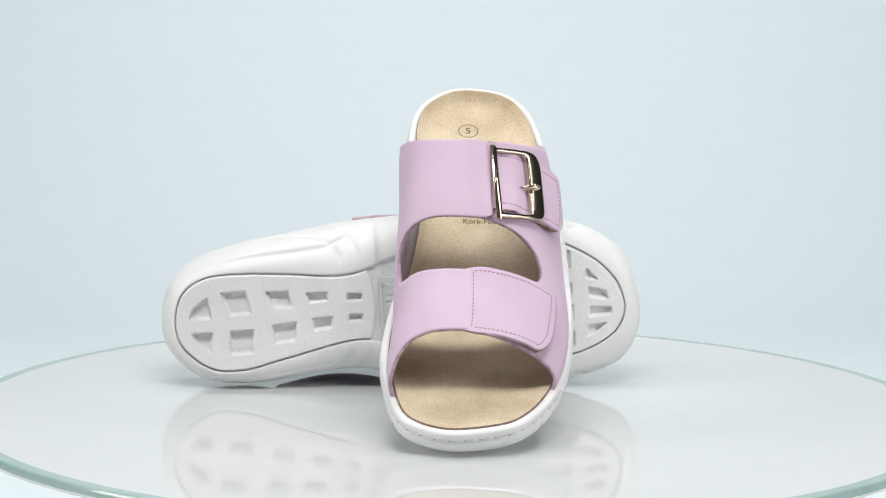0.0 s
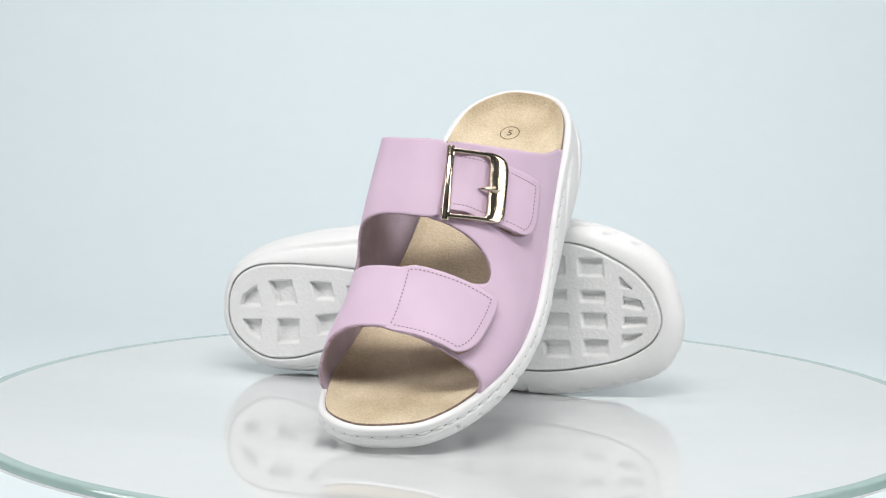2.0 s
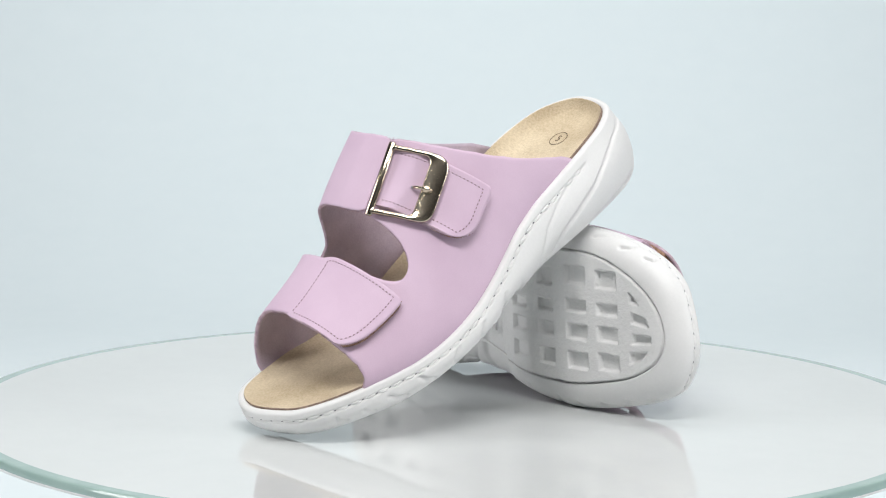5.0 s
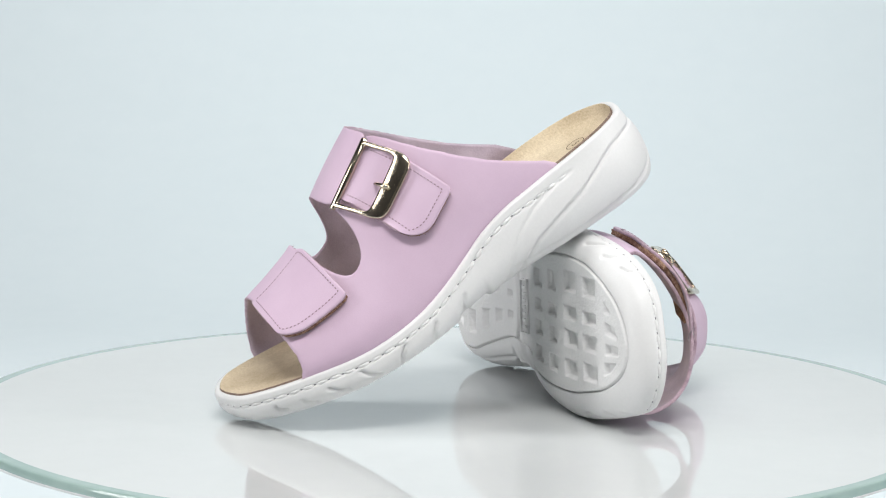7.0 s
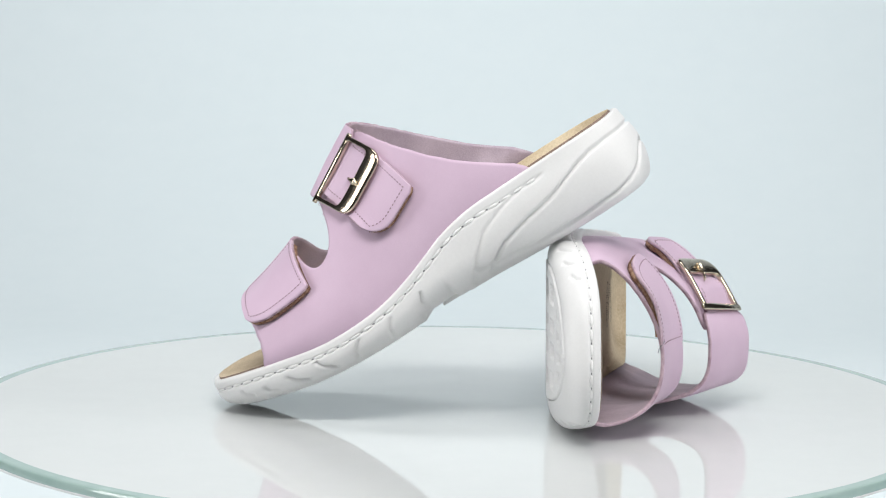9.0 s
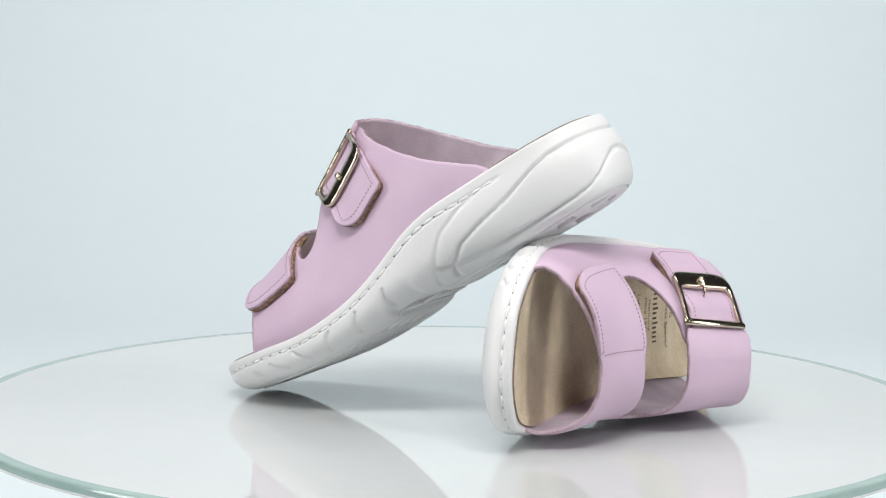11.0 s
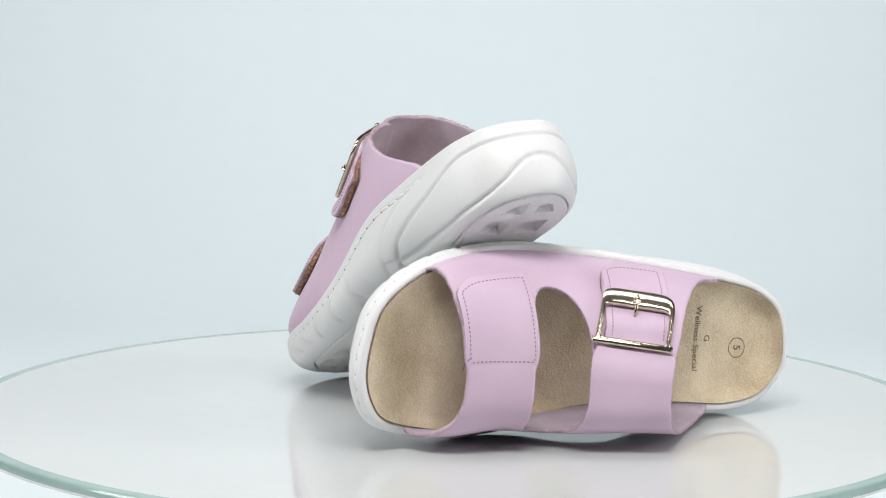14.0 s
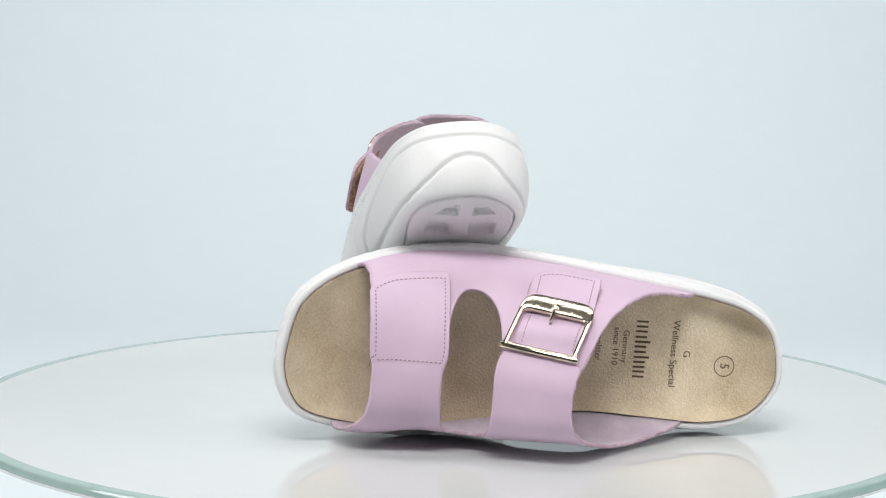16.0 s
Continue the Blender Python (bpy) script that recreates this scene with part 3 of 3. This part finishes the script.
def buckle(parent, flip):
    def place(u, v, off):
        u = 0.09 + 0.91 * np.asarray(u)
        c = 0.608 + u * 0.158 + 0.008 * v
        y = 142.6 - 14.5 * u + v * 15.6
        return shell(y, c, off)
    m = 96
    outer, inner = [], []
    for k in range(m):
        a = 2 * math.pi * k / m
        ca, sa = math.cos(a), math.sin(a)
        e = 0.40 if ca > 0 else 0.10
        sq = lambda s, p: math.copysign(abs(s) ** p, s)
        outer.append((0.5 + 0.52 * sq(ca, e) + 0.03 * (ca > 0) * (1 - sa * sa), 1.05 * sq(sa, e * 0.8)))
        e2 = 0.22 if ca > 0 else 0.10
        inner.append((0.39 + 0.32 * sq(ca, e2) + 0.02 * (ca > 0) * (1 - sa * sa), 0.92 * sq(sa, e2 * 0.8)))
    outer, inner = np.array(outer), np.array(inner)
    rows = []
    for w, h in ((0, 0.2), (0.0, 1.7), (0.05, 2.15), (0.14, 2.4), (0.5, 2.5), (0.86, 2.4), (0.95, 2.15), (1, 1.7), (1, 0.2), (0.5, 0.0)):
        uv = inner + (outer - inner) * w
        lift = 1.2 + 2.0 * smooth01(uv[:, 0] / 1.05)
        P, n = place(uv[:, 0], uv[:, 1], lift + h)
        rows.append(P)
    rows.append(rows[0])
    ob = part("buckle", np.array(rows).reshape(-1, 3), grid_faces(len(rows), m, True), GOLD, parent, "polished pale gold metal buckle", flip=flip)
    # the rod on which the strap's fold turns
    vs = np.array([-1.12, -1.12, -1.09, 1.09, 1.12, 1.12])
    C, n = place(0 * vs + 0.015, vs, np.full(6, 2.6))
    V = []
    for q, nn, w in zip(C, n, (0.02, 0.75, 1, 1, 0.75, 0.02)):
        t = C[-1] - C[0]
        t = t / np.linalg.norm(t)
        b = np.cross(nn, t)
        V += [q + w * (1.1 * nn * math.sin(g) + 2.0 * b * math.cos(g)) for g in np.arange(14) * math.pi / 7]
    part("rod", V, grid_faces(6, 14, True), GOLD, ob, "straight polished metal rod", flip=flip)
    # prong with its collar
    us = np.array([0.91, 0.90, 0.875, 0.83, 0.76, 0.68, 0.60, 0.575])
    hs = np.array([5.2, 6.2, 6.6, 6.6, 6.2, 5.2, 4.2, 3.2])
    C, n = place(us, 0 * us + 0.03, hs)
    V = []
    tan = np.gradient(C, axis=0)
    for q, nn, t, r in zip(C, n, tan, (0.4, 0.9, 1.15, 1.2, 1.15, 1.1, 0.95, 0.4)):
        t = t / np.linalg.norm(t)
        b = np.cross(nn, t)
        for a in range(10):
            g = a * math.pi / 5
            V.append(q + r * (b * math.cos(g) + np.cross(t, b) * math.sin(g)))
    part("prong", V, grid_faces(len(us), 10, True), GOLD, ob, "gold pin of the buckle", flip=flip)
    C, n = place(np.linspace(0.735, 0.885, 8), np.full(8, 0.03), np.array([3.6, 5.8, 6.5, 6.7, 6.8, 6.6, 6.1, 4.2]))
    V = []
    tan = np.gradient(C, axis=0)
    for q, nn, t in zip(C, n, tan):
        b = np.cross(nn, t / np.linalg.norm(t))
        V += [q - b * 1.9 - nn * 0.6, q - b * 1.5 + nn * 0.4, q + b * 1.5 + nn * 0.4, q + b * 1.9 - nn * 0.6]
    part("prong_collar", V, grid_faces(8, 4), GOLD, ob, flip=flip)
    # flat dark patch under the pin's end, painted for the shade in its hole
    P, n = place(np.array([0.57]), np.array([0.03]), np.array([3.0]))
    t = np.array([[math.cos(a), math.sin(a)] for a in np.arange(8) * math.pi / 4])
    ax = np.cross(n[0], (0, 1, 0))
    V = [P[0] + 0.9 * (ax * p + np.array((0, 0.8, 0)) * q) for p, q in t]
    part("pin_hole_shade", V, [tuple(range(8))], HOLE_SHADE_AND_THREAD, ob, flip=flip)
    return ob


def sandal(name, label, flip):
    root = new(name)
    root.empty_display_size = 0.02
    tagged(root, label, "sandal", "pair of sandals")
    sole_body(root, flip)
    fore, heel = tread_holes()
    tread(root, flip, "forefoot_tread", 126, 262, fore, "grained white tread with square recesses")
    tread(root, flip, "heel_tread", 2, 118, heel, "grained white heel tread with square recesses")
    tread(root, flip, "waist", 108, 140, [], "")
    tread_code(root, flip)
    bed = footbed(root, flip)
    footbed_print(bed, flip)
    upper(root, flip)
    flap(root, flip, "front")
    flap(root, flip, "buckled")
    buckle(root, flip)
    sole_stitching(root, flip)
    return root


# ---- the place ----
def backdrop():
    prof = [(-0.75, -0.12), (0.9, -0.12)]
    prof += [(0.9 + 0.9 * math.sin(a), 0.78 - 0.9 * math.cos(a)) for a in np.linspace(0.08, math.pi / 2, 24)]
    prof += [(1.8, 1.3)]
    V = [(x * 1000, y * 1000, z * 1000) for y, z in prof for x in (-1.36, 1.36)]
    F = [tuple(reversed(f)) for f in grid_faces(len(prof), 2)]
    ob = part("backdrop", V, F, BACKDROP, None, "pale blue seamless paper backdrop curving down to the table")
    tagged(ob, category="backdrop", kind="structure")
    m = ob.modifiers.new("thickness", "SOLIDIFY")
    m.thickness = 0.004
    m.offset = -1


# added out of view: a dark board that keeps bounce light off the sandals
def unseen_dark_floor():
    V = [(x, y, z) for z in (-160, -126) for x, y in ((-5000, -5000), (5000, -5000), (5000, 3000), (-5000, 3000))]
    F = [(3, 2, 1, 0), (4, 5, 6, 7), (0, 1, 5, 4), (1, 2, 6, 5), (2, 3, 7, 6), (3, 0, 4, 7)]
    tagged(part("floor", V, F, FLOOR, None, "unseen dark grey board added under the paper to cut bounce light", smooth=False), category="floor", kind="structure")


def disc_profile(prof, n):
    a = np.linspace(0, 2 * math.pi, n, endpoint=False)
    V = np.concatenate([np.column_stack([r * np.cos(a), r * np.sin(a), np.full(n, z)]) for r, z in prof])
    F = [tuple(reversed(f)) for f in grid_faces(len(prof), n, True)]
    return V, F


def turntable():
    root = new("turntable")
    tagged(root, "round white-backed glass turntable plate with greenish polished edge", "turntable")
    R = 263.7
    V, F = disc_profile([(0.01, 0), (60, 0), (160, 0), (R - 7, 0)], 256)
    part("glass_top", V, F, PLATE, root, "glossy white glass surface")
    V, F = disc_profile([(R - 7, 0), (R - 1.2, -0.12), (R - 0.4, -0.35), (R, -0.9), (R, -4.4)], 256)
    part("glass_edge", V, F, GLASS_RIM, root, "pale green glass edge")
    # white colour stands in for light refracted along the glass's lower edge
    V, F = disc_profile([(R, -4.4), (R, -5.2), (R - 0.4, -5.8), (R - 1.2, -6), (0.01, -6)], 256)
    part("lower_light_band", V, F, BASE_AND_EDGE_LIGHT, root, "white band painted for the light refracted in the lower edge")
    V, F = disc_profile([(0.01, -6), (90, -6), (92, -8), (92, -118), (90, -120), (0.01, -120)], 96)
    part("base", V, F, BASE_AND_EDGE_LIGHT, root, "plain white base")
    return root


unseen_dark_floor()
backdrop()
table = turntable()
left_sandal = sandal("sandal", "lilac leather sandal leaning with its heel on the other sandal", -1)
right_sandal = sandal("sandal", "lilac leather sandal lying on its side on the glass", 1)
loose_thread(right_sandal, 1)

REST_LEFT = Matrix(((-0.101056, -0.834377, -0.541851, 0.105842), (0.994881, -0.084753, -0.055039, 0.003730), (0.0, -0.544639, 0.838671, 0.130388), (0, 0, 0, 1)))
LYING = Matrix(((-0.053422, 0.135705, 0.989308, 0.028081), (0.071909, -0.987628, 0.139358, 0.159714), (0.995980, 0.078585, 0.043002, 0.032117), (0, 0, 0, 1)))
REST_RIGHT = Matrix.Translation((-0.0003, -0.0003, 0.0)) @ LYING @ Matrix.Rotation(radians(-1.5), 4, "Y")


def turn(t):
    s = t - 8.0
    return Matrix.Rotation(radians(-10.76257 * s - 0.005025 * s * s + 0.0000717 * s ** 3), 4, "Z")


def motions():
    times = [0.5 * k for k in range(33)]
    walk(table, [(t, turn(t)) for t in times])
    walk(left_sandal, [(t, turn(t) @ REST_LEFT) for t in times])
    walk(right_sandal, [(t, turn(t) @ REST_RIGHT) for t in times])


motions()
